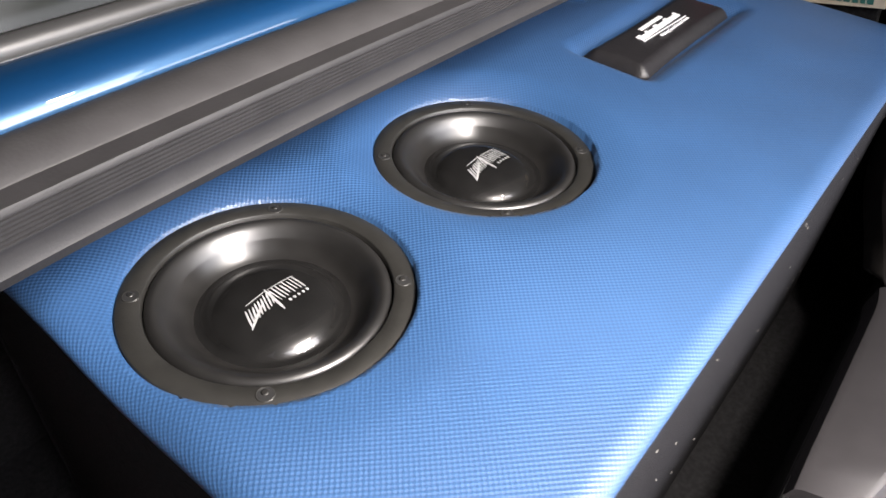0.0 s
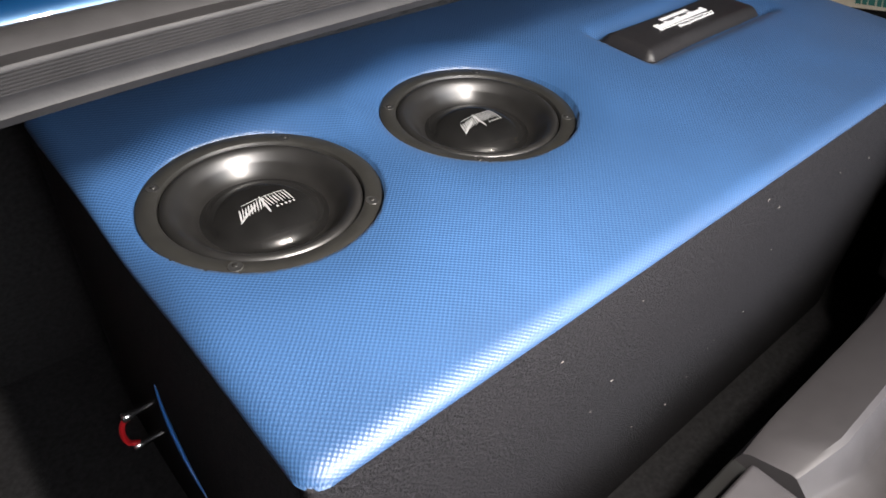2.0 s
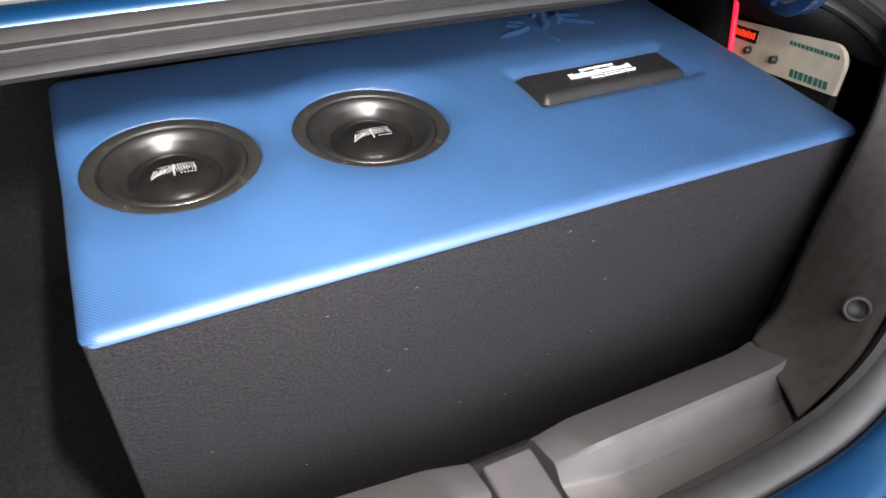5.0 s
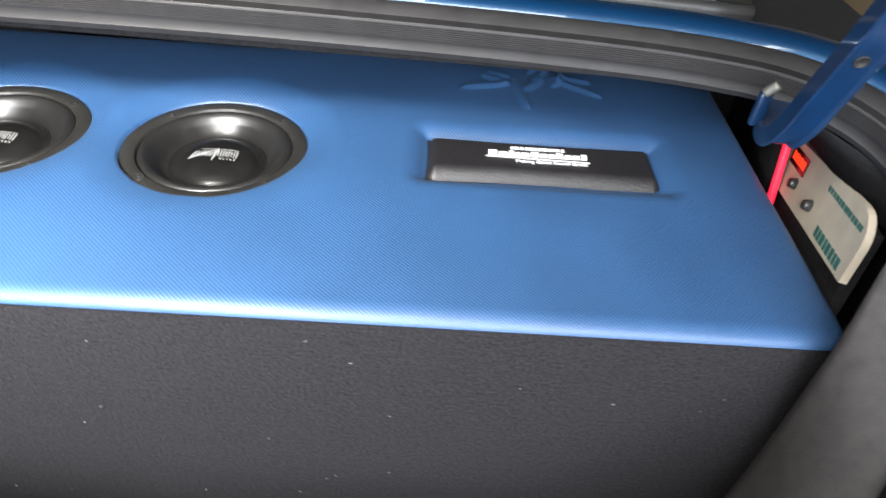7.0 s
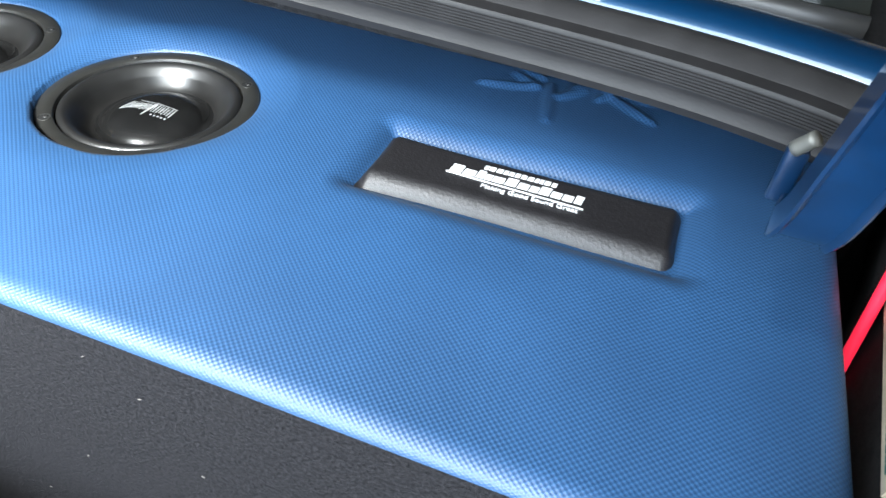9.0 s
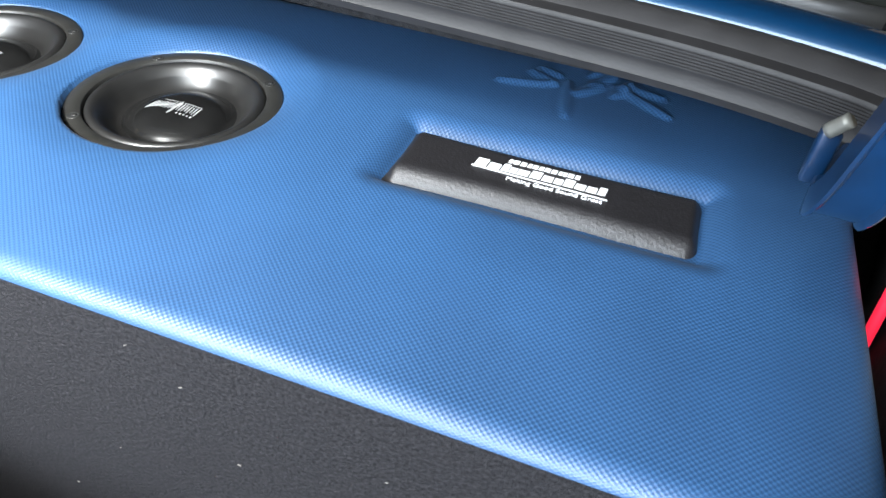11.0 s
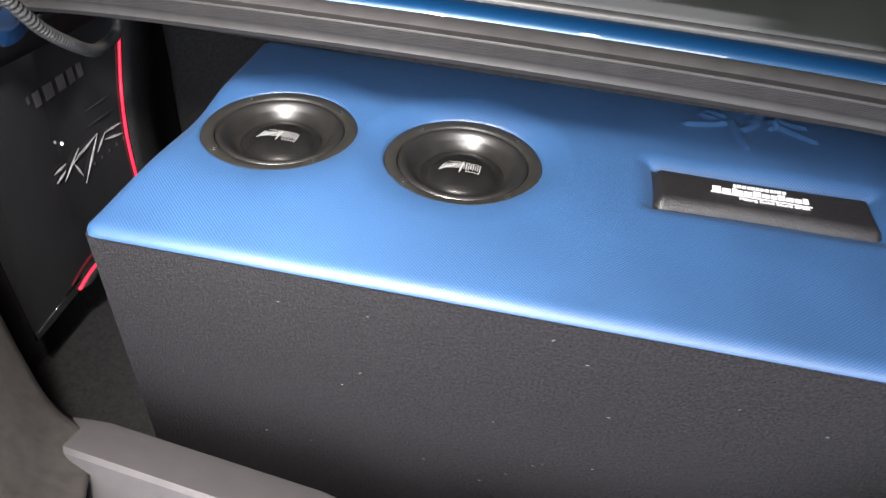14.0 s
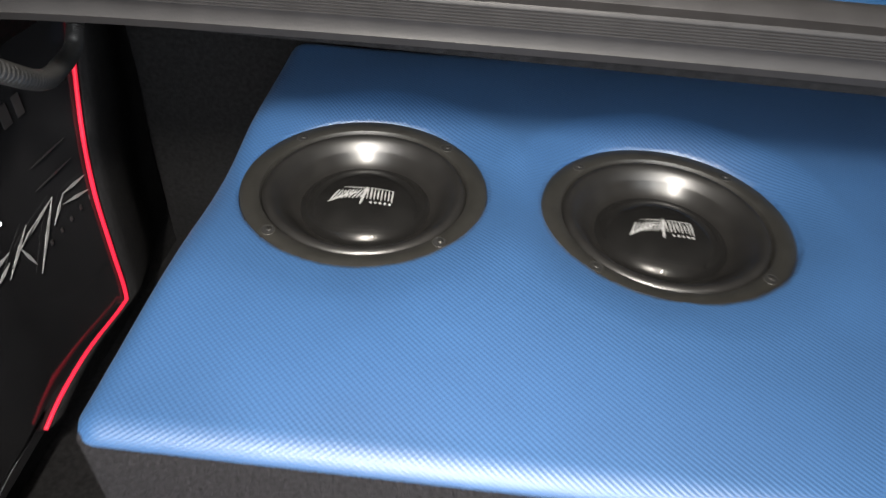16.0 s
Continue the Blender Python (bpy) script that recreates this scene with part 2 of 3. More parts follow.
def tube(points, r, n=8, seg=10, closed=False):
    """A round tube; r a number or a function of the place along it (0 to 1)."""
    path = spline(points, n, closed)
    bm = bmesh.new()
    rows = []
    up = Vector((0.13, 0.31, 0.94))
    for i, p in enumerate(path):
        t = (path[min(i + 1, len(path) - 1)] - path[max(i - 1, 0)]).normalized()
        a = t.cross(up).normalized()
        b = a.cross(t)
        rad = r(i / (len(path) - 1)) if callable(r) else r
        rows.append([bm.verts.new(p + rad * (math.cos(2 * math.pi * k / seg) * a + math.sin(2 * math.pi * k / seg) * b)) for k in range(seg)])
    for x, y in zip(rows, rows[1:]):
        for k in range(seg):
            j = (k + 1) % seg
            bm.faces.new((x[k], x[j], y[j], y[k]))
    bm.faces.new(rows[0][::-1])
    bm.faces.new(rows[-1])
    return bm


def thing(name, label, category, group="", at=(0, 0, 0)):
    e = new(name)
    e.matrix_world = Matrix.Translation(at)
    return tagged(e, label, category, group)


def grid_mesh(V, NX, NY):
    """A sheet from an array of NX x NY places."""
    bm = bmesh.new()
    vs = [bm.verts.new(tuple(p)) for p in V.reshape(-1, 3)]
    for i in range(NX - 1):
        for j in range(NY - 1):
            bm.faces.new((vs[i * NY + j], vs[(i + 1) * NY + j], vs[(i + 1) * NY + j + 1], vs[i * NY + j + 1]))
    return bm


# ---------------- the enclosure ----------------
L, Y0, Y1, TOP, FLOOR = 1.058, 0.101, 0.634, 0.9015, 0.42
SUBS = [(0.130, 0.379), (0.396, 0.377)]
SUB_R, SUB_Z = 0.109, 0.899
PLATE = (0.650, 0.933, 0.332, 0.421)     # x0, x1, y0, y1
STROKES = [(0.697, 0.541, 0.753, 0.556), (0.726, 0.577, 0.758, 0.559), (0.733, 0.589, 0.758, 0.58), (0.769, 0.571, 0.782, 0.496),
           (0.781, 0.546, 0.806, 0.578), (0.79, 0.598, 0.815, 0.62), (0.791, 0.571, 0.817, 0.611), (0.821, 0.583, 0.883, 0.54),
           (0.828, 0.589, 0.874, 0.578), (0.822, 0.561, 0.836, 0.592)]


def smooth01(t):
    t = np.clip(t, 0, 1)
    return t * t * (3 - 2 * t)


def top_height(X, Y):
    Z = TOP + 0.016 * X + 0.019 * (Y - 0.1)
    top = Z.copy()
    for cx, cy in SUBS:
        d = np.hypot(X - cx, Y - cy)
        k = (1 - np.clip((d - SUB_R + 0.002) / 0.046, 0, 1)) ** 1.6
        k *= 0.45 + 0.55 * smooth01((Y - cy) / SUB_R * 0.6 + 0.5)
        Z -= np.maximum(top - SUB_Z + 0.002, 0) * k
        Z = np.where(d < SUB_R + 0.0005, SUB_Z - 0.05, Z)
    x0, x1, y0, y1 = PLATE
    qx, qy = np.maximum(np.maximum(x0 - X, X - x1), 0), np.maximum(np.maximum(y0 - Y, Y - y1), 0)
    Z -= 0.013 * (1 - np.clip(np.hypot(qx, qy) / 0.030, 0, 1)) ** 2.2
    Z -= 0.0070 * np.exp(-((Y - 0.36) / 0.085) ** 2) * (1 - smooth01(X / 0.03))       # the end sags beside the driver
    for ax, ay, bx, by in STROKES:
        ux, uy = bx - ax, by - ay
        t = np.clip(((X - ax) * ux + (Y - ay) * uy) / (ux * ux + uy * uy), 0, 1)
        d = np.hypot(X - ax - t * ux, Y - ay - t * uy)
        w = 0.0030 + 0.0050 * np.minimum(1, 4 * t * (1 - t) + 0.25)
        Z += 0.0042 * np.clip(1 - (d / w) ** 2, 0, 1)
    Z += 0.0006 * np.sin(X * 23 + 1.3) * np.sin(Y * 31)
    return Z


def edge_coords(a, b, r, step):
    arc = [r * (1 - math.cos(math.radians(k))) for k in range(0, 90, 10)]
    mid = list(np.linspace(a + r, b - r, int((b - a - 2 * r) / step)))
    return np.array([a + k for k in arc] + mid + [b - k for k in arc[::-1]])


def vinyl_sheet():
    r = 0.019
    xs, ys = edge_coords(0, L, r, 0.0032), edge_coords(Y0, Y1, r, 0.0032)
    X, Y = np.meshgrid(xs, ys, indexing="ij")
    ex = np.where(X < r, r - X, np.where(X > L - r, X - (L - r), 0)) * np.where(X < r, -1, 1)
    ey = np.where(Y < Y0 + r, Y0 + r - Y, np.where(Y > Y1 - r, Y - (Y1 - r), 0)) * np.where(Y < Y0 + r, -1, 1)
    e = np.hypot(ex, ey)
    k = np.where(e > r, r / np.maximum(e, 1e-9), 1.0)
    bx, by = X - ex, Y - ey
    Xn, Yn = bx + ex * k, by + ey * k
    e = np.minimum(e, r)
    rim = SUB_R + 0.0008
    for cx, cy in SUBS:                  # draw the sheet's cut edge on to the rings
        d = np.hypot(Xn - cx, Yn - cy)
        near = (np.abs(d - rim) < 0.0017) & (e < 1e-6)
        f = np.where(near, rim / np.maximum(d, 1e-6), 1.0)
        Xn, Yn = cx + (Xn - cx) * f, cy + (Yn - cy) * f
    Z = top_height(Xn, Yn) - (r - np.sqrt(np.maximum(r * r - e * e, 0))) * 0.57
    V = np.stack([Xn, Yn, Z], -1)
    bm = grid_mesh(V, len(xs), len(ys))

    def arc(v, a, b):
        """Length along the sheet, over its rolled edges."""
        lo, hi = np.arccos(np.clip((v - a) / r, -1, 1) * -1 + 1), np.arccos(np.clip((b - v) / r, -1, 1) * -1 + 1)
        return np.where(v < a + r, r * lo, np.where(v > b - r, (b - a) - 2 * r + r * math.pi - r * hi, v - a - r + r * math.pi / 2))

    U, W = np.meshgrid(arc(xs, 0, L), arc(ys, Y0, Y1), indexing="ij")
    U, W = U.ravel(), W.ravel()
    bm.verts.index_update()
    uv = bm.loops.layers.uv.new("UVMap")
    for f in bm.faces:
        for lp in f.loops:
            lp[uv].uv = (U[lp.vert.index], W[lp.vert.index])
    return bm


enclosure = thing("subwoofer_enclosure", "large speaker box with blue woven vinyl top and charcoal carpet", "speaker box", at=(L / 2, 0.366, FLOOR))


def under(ob, parent):
    """Parent without moving: the mesh is written in world places."""
    ob.parent = parent
    ob.matrix_parent_inverse = parent.matrix_world.inverted()
    return ob


def wpart(name, bm, material, parent, label="", smooth=True):
    bpy.context.view_layer.update()
    return under(part(name, bm, material, None, label, smooth), parent)


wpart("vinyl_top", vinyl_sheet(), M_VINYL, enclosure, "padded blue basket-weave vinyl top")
for nm, lo, hi in (("front_panel", (0.003, 0.1035, FLOOR), (L - 0.003, 0.119, 0.8928)), ("back_panel", (0.003, 0.613, FLOOR), (L - 0.003, 0.631, 0.8915)),
                   ("side_panel", (0.003, 0.119, FLOOR), (0.021, 0.613, 0.8835)), ("side_panel", (L - 0.021, 0.119, FLOOR), (L - 0.003, 0.613, 0.8865)),
                   ("bottom_panel", (0.021, 0.119, FLOOR), (L - 0.021, 0.613, FLOOR + 0.018))):
    bm = box(lo, hi, 0.004 if nm != "bottom_panel" else 0, 3)
    for v in bm.verts:
        if v.co.z > 0.8:
            v.co.z += 0.0178 * v.co.x / L + (0.0095 * (v.co.y - 0.1) / 0.53)
    wpart(nm, bm, M_CARPET, enclosure, "charcoal carpeted board")


def cushion():
    x0, x1, y0, y1 = PLATE
    nx, ny = 90, 34
    V = np.zeros((nx, ny, 3))
    for i in range(nx):
        for j in range(ny):
            u, v = i / (nx - 1) * 2 - 1, j / (ny - 1) * 2 - 1
            pu, pv = math.copysign(1 - (1 - abs(u)) ** 1.6, u), math.copysign(1 - (1 - abs(v)) ** 1.6, v)
            # sides pulled in a little between the corners
            sx, sy = 1 - 0.010 * (1 - pv * pv), 1 - 0.085 * (1 - pu * pu)
            x = (x0 + x1) / 2 + (x1 - x0) / 2 * pu * sx
            y = (y0 + y1) / 2 + (y1 - y0) / 2 * pv * sy + 0.003 * pu
            dx, dy = (1 - abs(pu)) * (x1 - x0) / 2, (1 - abs(pv)) * (y1 - y0) / 2
            fall = max(0, 1 - dx / 0.012) ** 1.9 + max(0, 1 - dy / 0.017) ** 1.9
            V[i, j] = (x, y, 0.9195 - 0.013 * min(1.0, fall))
    return grid_mesh(V, nx, ny)


plate = wpart("name_plate", cushion(), M_LEATHER, enclosure, "black leather cushion with white print")


def letters_row(x0, x1, y, h, count, seed, slant=0.25, rot=0.0, z=0.9201, gap=0.28, tall=range(99)):
    """A row of slanted plain blocks, as wide and tall as a printed word."""
    rnd = random.Random(seed)
    w = [rnd.uniform(0.7, 1.25) for _ in range(count)]
    k = (x1 - x0) / sum(w)
    bm = bmesh.new()
    x = x0
    for i in range(count):
        a, b = x, x + w[i] * k * (1 - gap)
        x += w[i] * k
        hh = h * (1.0 if i in tall else 0.74)
        vs = [(a, 0), (b, 0), (b + slant * hh, hh), (a + slant * hh, hh)]
        f = bm.faces.new([bm.verts.new((px, y + py + rot * (px - x0), z)) for px, py in vs])
        ex = bmesh.ops.extrude_face_region(bm, geom=[f])["geom"]
        bmesh.ops.translate(bm, vec=(0, 0, 0.0005), verts=[g for g in ex if isinstance(g, bmesh.types.BMVert)])
    bmesh.ops.recalc_face_normals(bm, faces=bm.faces)
    return bm


wpart("printed_word", letters_row(0.752, 0.820, 0.3895, 0.0062, 12, 1, rot=0.03, gap=0.22, slant=0.1), M_WHITE, plate, "white printed bars", False)
wpart("printed_word", letters_row(0.724, 0.846, 0.3735, 0.0118, 12, 2, rot=0.03, gap=0.13, slant=0.1, tall=(0, 2, 5, 8, 11)), M_WHITE, plate, "thick white printed bars", False)
wpart("printed_word", box((0.722, 0.3705, 0.9201), (0.848, 0.3722, 0.9206)), M_WHITE, plate, "thin white rule", False)


def text_mesh(body, size, m, depth=0.0003):
    cu = bpy.data.curves.new("text", "FONT")
    cu.body, cu.size, cu.extrude, cu.align_x, cu.align_y = body, size, depth, "LEFT", "BOTTOM"
    ob = new("text", cu)
    me = bpy.data.meshes.new_from_object(ob.evaluated_get(bpy.context.evaluated_depsgraph_get()))
    bpy.data.objects.remove(ob)
    bm = bmesh.new()
    bm.from_mesh(me)
    bpy.data.meshes.remove(me)
    bmesh.ops.transform(bm, matrix=m, verts=bm.verts)
    return bm


wpart("slogan", text_mesh("Making Good Sound Great", 0.0080, pose(0.757, 0.3605, 0.9204, 0, 0, 1.5)), M_WHITE, plate, "white lettering", False)


# ---------------- the drivers ----------------
DISH = [(0.0908, -0.0075), (0.0897, -0.0036), (0.0872, -0.0012), (0.0835, -0.0006), (0.0795, -0.0028), (0.0760, -0.0064), (0.0725, -0.0108),
        (0.0690, -0.0150), (0.0655, -0.0186), (0.0620, -0.0210), (0.0585, -0.0221)]
DISH += [(r, -0.0085 - 1650.0 * r ** 4) for r in (0.0530, 0.0480, 0.043, 0.037, 0.030, 0.022, 0.014, 0.007, 0.0)]


def fine(prof):
    return [(max(0.0, p.x), p.y) for p in spline([(r, z, 0) for r, z in prof], 3)]


def subwoofer():
    s = thing("subwoofer", "round black subwoofer with glossy concave cone, set into the blue vinyl", "speaker", "pair of subwoofers in the box top", (0, 0, 0))
    ring = [(0.109, -0.010), (0.109, -0.001), (0.1078, 0.0), (0.0925, 0.0), (0.0915, -0.001), (0.0912, -0.006), (0.089, -0.008)]
    fr = part("frame", lathe(ring), M_RING, s, "flat black mounting ring")
    part("surround", lathe(fine(DISH[:7])), M_SURR, s, "rolled black rubber surround")
    part("cone", lathe(fine(DISH[6:11])), M_CONE, s, "glossy black dished cone")
    part("dust_cap", lathe(fine(DISH[10:])), M_CAP, s, "glossy black domed dust cap")
    for a in (50, 140, 230, 320):
        c = Vector((0.099 * math.cos(radians(a - 2)), 0.099 * math.sin(radians(a - 2)), 0))
        bm = lathe([(0.0066, 0.0002), (0.0062, 0.0007), (0.0056, 0.0006), (0.0053, 0.0003), (0.0050, 0.0003)], 20)
        bmesh.ops.translate(bm, vec=c, verts=bm.verts)
        sc = part("screw_hole", bm, M_RING, s, "raised lip of a screw hole")
        bm = lathe([(0.0054, 0.0004), (0.0, 0.0004)], 20)
        bmesh.ops.translate(bm, vec=c, verts=bm.verts)
        part("hole", bm, M_DARK, sc, "black hole")
        bm = lathe([(0.0026, 0.0004), (0.0024, 0.0010), (0.0012, 0.0012), (0.0, 0.0008)], 12)
        bmesh.ops.translate(bm, vec=c + Vector((0.0006, 0.0012, 0)), verts=bm.verts)
        part("screw", bm, M_SCREW, sc, "dull steel screw head")
    # silver slashes of the cone print, laid on the dish
    bm = bmesh.new()
    slashes = [(-0.031, -0.013, -0.008, 0.002, 0.0022), (-0.002, -0.015, 0.0005, 0.012, 0.0024), (-0.020, 0.008, 0.000, 0.010, 0.0010), (0.002, 0.010, 0.026, 0.009, 0.0010)]
    rnd = random.Random(6)
    for i in range(17):
        x = -0.0265 + 0.0032 * i
        y = 0.0015 - 1.5 * x * x + (0.16 * x if x < 0 else 0.0)
        hh = rnd.uniform(0.0060, 0.0085)
        lean = 0.0030 if x < 0 else -0.0004
        slashes.append((x - lean, y - hh, x + lean, y + hh, rnd.uniform(0.0010, 0.0018)))
    for i in range(5):
        slashes.append((0.006 + 0.0042 * i, -0.0105, 0.0082 + 0.0042 * i, -0.0105, 0.0028))
    rs, zs = zip(*sorted(fine(DISH)))

    def dish(x, y):
        return float(np.interp(math.hypot(x, y), rs, zs)) + 0.0004

    for ax, ay, bx, by, w in slashes:
        ay, by = ay - 0.002, by - 0.002
        d = Vector((bx - ax, by - ay)).normalized()
        nrm = Vector((-d.y, d.x)) * w / 2
        prev = None
        for k in range(7):
            t = k / 6
            x, y = ax + (bx - ax) * t, ay + (by - ay) * t
            f = 1 - 0.6 * abs(2 * t - 1) ** 4
            a, b = (x + nrm.x * f, y + nrm.y * f), (x - nrm.x * f, y - nrm.y * f)
            row = (bm.verts.new((*a, dish(*a))), bm.verts.new((*b, dish(*b))))
            if prev:
                bm.faces.new((prev[0], prev[1], row[1], row[0]))
            prev = row
    bmesh.ops.recalc_face_normals(bm, faces=bm.faces)
    part("cone_print", bm, M_SILVER, s, "silver slashed print")
    return s


first_sub = subwoofer()
first_sub.matrix_world = pose(*SUBS[0], SUB_Z, 0, 0, 0)
copy_thing(first_sub, pose(*SUBS[1], SUB_Z, 0, 0, 0))

# ---------------- the car ----------------
CX = 0.44                                # the car's middle
car = thing("car", "metallic blue sedan with open trunk and grey weatherstrip", "car", at=(CX, 0.5, -0.25))
HALF = [(0.0, 0.325, 1.088), (0.30, 0.320, 1.087), (0.48, 0.308, 1.084), (0.58, 0.280, 1.077), (0.645, 0.215, 1.057), (0.66, 0.12, 1.02),
        (0.635, 0.02, 0.955), (0.575, -0.065, 0.875), (0.48, -0.128, 0.785), (0.38, -0.158, 0.72), (0.25, -0.168, 0.685), (0.0, -0.170, 0.675)]
WIDE = (0, 0.02, 0.07, 0.09, 0.09, 0.08, 0.05, 0.02, 0, 0, 0, 0)    # the far side of the opening reaches further out
LOOP = [(CX + x, y, z) for x, y, z in HALF] + [(CX - x - w, y, z) for (x, y, z), w in list(zip(HALF, WIDE))[-2:0:-1]]
loop = spline(LOOP, 10, True)


def outward(i, p):
    d = p - Vector((CX, 0.09, p.z))
    return (d.x * 0.75, d.y * 1.6, 0.0)


bulb = [(0.000, 0.009), (0.004, 0.0125), (0.010, 0.0160), (0.018, 0.0180), (0.026, 0.0176), (0.034, 0.0150), (0.041, 0.0110), (0.046, 0.0060), (0.047, -0.020), (0.002, -0.022)]
wpart("weatherstrip", sweep(loop, bulb, outward, True), M_RUBBER, car, "round grey rubber seal")
ribs = [(0.004, 0.012), (-0.006, 0.010)]
for k in range(7):
    ribs += [(-0.0073, 0.0080 - 0.0021 * k), (-0.0073, 0.0070 - 0.0021 * k), (-0.0064, 0.0067 - 0.0021 * k), (-0.0064, 0.0062 - 0.0021 * k)]
ribs += [(-0.0055, -0.0080), (-0.0055, -0.0105)]
ribs += [(-0.006, -0.0155), (-0.0075, -0.018), (-0.005, -0.024), (0.004, -0.024)]
carrier = wpart("seal_carrier", sweep(loop, ribs, outward, True), M_CARRIER, car, "ribbed grey edge trim")
carrier.data.set_sharp_from_angle(angle=radians(35))
paint = [(0.046, -0.022), (0.047, 0.006), (0.050, 0.0125), (0.055, 0.0165), (0.062, 0.0185), (0.072, 0.0190), (0.084, 0.0180), (0.096, 0.0150), (0.108, 0.0100), (0.116, 0.0020), (0.118, -0.025)]
wpart("body_flange", sweep(loop, paint, outward, True), M_PAINT, car, "glossy metallic blue paint")


def skin(rows, thick=0.004):
    """A lofted sheet between rows of places, given thickness."""
    V = np.array([[tuple(p) for p in r] for r in rows])
    bm = grid_mesh(V, V.shape[0], V.shape[1])
    bm.normal_update()
    NX, NY = V.shape[:2]
    fr = list(bm.verts)
    bk = [bm.verts.new(v.co - v.normal * thick) for v in fr]
    for i in range(NX - 1):
        for j in range(NY - 1):
            bm.faces.new((bk[i * NY + j], bk[i * NY + j + 1], bk[(i + 1) * NY + j + 1], bk[(i + 1) * NY + j]))
    rim = [i * NY for i in range(NX)] + [(NX - 1) * NY + j for j in range(1, NY)] + [i * NY + NY - 1 for i in range(NX - 2, -1, -1)] + list(range(NY - 2, 0, -1))
    for a, b in zip(rim, rim[1:] + rim[:1]):
        bm.faces.new((fr[a], bk[a], bk[b], fr[b]))
    bmesh.ops.recalc_face_normals(bm, faces=bm.faces)
    return bm


# rear window with its moulding, above the deck edge
def deck_row(y, z, bow=0.02, half=0.56):
    return [Vector((CX + half * u, y - bow * u * u, z)) for u in np.linspace(-1, 1, 24)]


wpart("window_moulding", sweep(deck_row(0.446, 1.094), [(-0.005, -0.03), (-0.005, 0.006), (0.003, 0.010), (0.010, 0.006), (0.010, -0.03)], lambda i, p: (0, 1, 0.3)), M_GTRIM, car, "thin grey moulding")
wpart("rear_window", skin([deck_row(0.456 + 0.11 * k, 1.094 + 0.055 * k, 0.03) for k in range(9)]), M_GLASS, car, "dark rear window")

# quarter panels and tail of the body outside the opening
for sgn in (1, -1):
    rows = []
    for i in range(35, 111, 5):
        p = loop[i % len(loop)] if sgn > 0 else loop[(len(loop) - i) % len(loop)]
        s = Vector(outward(0, p)).normalized()
        row = []
        for d, dz in ((0.100, -0.004), (0.16, -0.006), (0.24, -0.03), (0.32, -0.10), (0.38, -0.22), (0.40, -0.45)):
            q = p + s * d
            row.append(Vector((q.x, min(q.y, 0.40 + 0.2 * max(0, abs(q.x - CX) - 0.62)), q.z + dz)))
        rows.append(row)
    wpart("quarter_panel", skin(rows, 0.003), M_PAINT, car, "glossy metallic blue fender")

# trunk lining
X0, X1 = -0.31, 1.20
wpart("trunk_floor", box((X0, -0.02, FLOOR - 0.03), (X1, 0.90, FLOOR - 0.002)), M_TRUNK, car, "black carpeted trunk floor", False)
wpart("seat_back", box((X0, 0.80, FLOOR - 0.01), (X1, 0.83, 1.05)), M_TRUNK, car, "black carpeted bulkhead", False)
wpart("shelf_underside", box((X0, 0.345, 1.045), (X1, 0.82, 1.060), 0.003), M_TRUNK, car, "black underside of the rear shelf", False)
wpart("side_liner", box((X0 - 0.02, -0.02, FLOOR - 0.03), (X0, 0.83, 1.05)), M_TRUNK, car, "black trunk side lining", False)
wpart("side_liner", box((X1, -0.02, FLOOR - 0.03), (X1 + 0.02, 0.83, 1.05)), M_TRUNK, car, "black trunk side lining", False)

# moulded side trim between the seal and the box
TRIM_IN = [(0.664, 0.168, 1.046), (0.640, 0.146, 1.040), (0.617, 0.122, 1.036), (0.595, 0.10, 1.03), (0.578, 0.075, 0.96), (0.572, 0.070, 0.87), (0.566, 0.067, 0.78), (0.545, 0.052, 0.71), (0.49, 0.018, 0.662), (0.42, -0.005, 0.645)]
TRIM_OUT = [(0.672, 0.166, 1.030), (0.668, 0.150, 1.022), (0.662, 0.136, 1.012), (0.65, 0.12, 1.0), (0.625, 0.02, 0.935), (0.565, -0.06, 0.855), (0.50, -0.105, 0.795), (0.44, -0.132, 0.745), (0.39, -0.143, 0.71), (0.34, -0.148, 0.68)]
for sgn in (1, -1):
    a = spline([(CX + sgn * x, y, z) for x, y, z in TRIM_IN], 6)
    b = spline([(CX + sgn * x, y, z) for x, y, z in TRIM_OUT], 6)
    back = [p + Vector((sgn * 0.05, 0.03, -0.02)) for p in a]
    far = [Vector((CX + sgn * 0.80, max(p.y, 0.04) + 0.01, p.z - 0.03)) for p in a]
    rows = [far, back, [p + Vector((sgn * 0.010, 0.004, 0)) for p in a], a]
    rows += [[p.lerp(q, t) + Vector((0, 0, 0.005 * math.sin(math.pi * t))) for p, q in zip(a, b)] for t in (0.08, 0.3, 0.5, 0.7, 0.9, 1.0)]
    tr = wpart("side_trim", skin(rows, 0.003), M_TRIM, car, "grey felt-covered side trim")
    if sgn < 0:
        continue
    g = Vector((CX + sgn * 0.475, -0.082, 0.768))
    m = look(g, g + Vector((sgn * 0.75, 0.55, -0.5)))
    bm = lathe([(0.019, 0.004), (0.017, 0.008), (0.014, 0.008), (0.012, 0.004), (0.010, -0.004), (0.0, -0.004)], 28)
    bmesh.ops.transform(bm, matrix=m, verts=bm.verts)
    wpart("trim_clip", bm, M_DARK, tr, "round trim fastener")


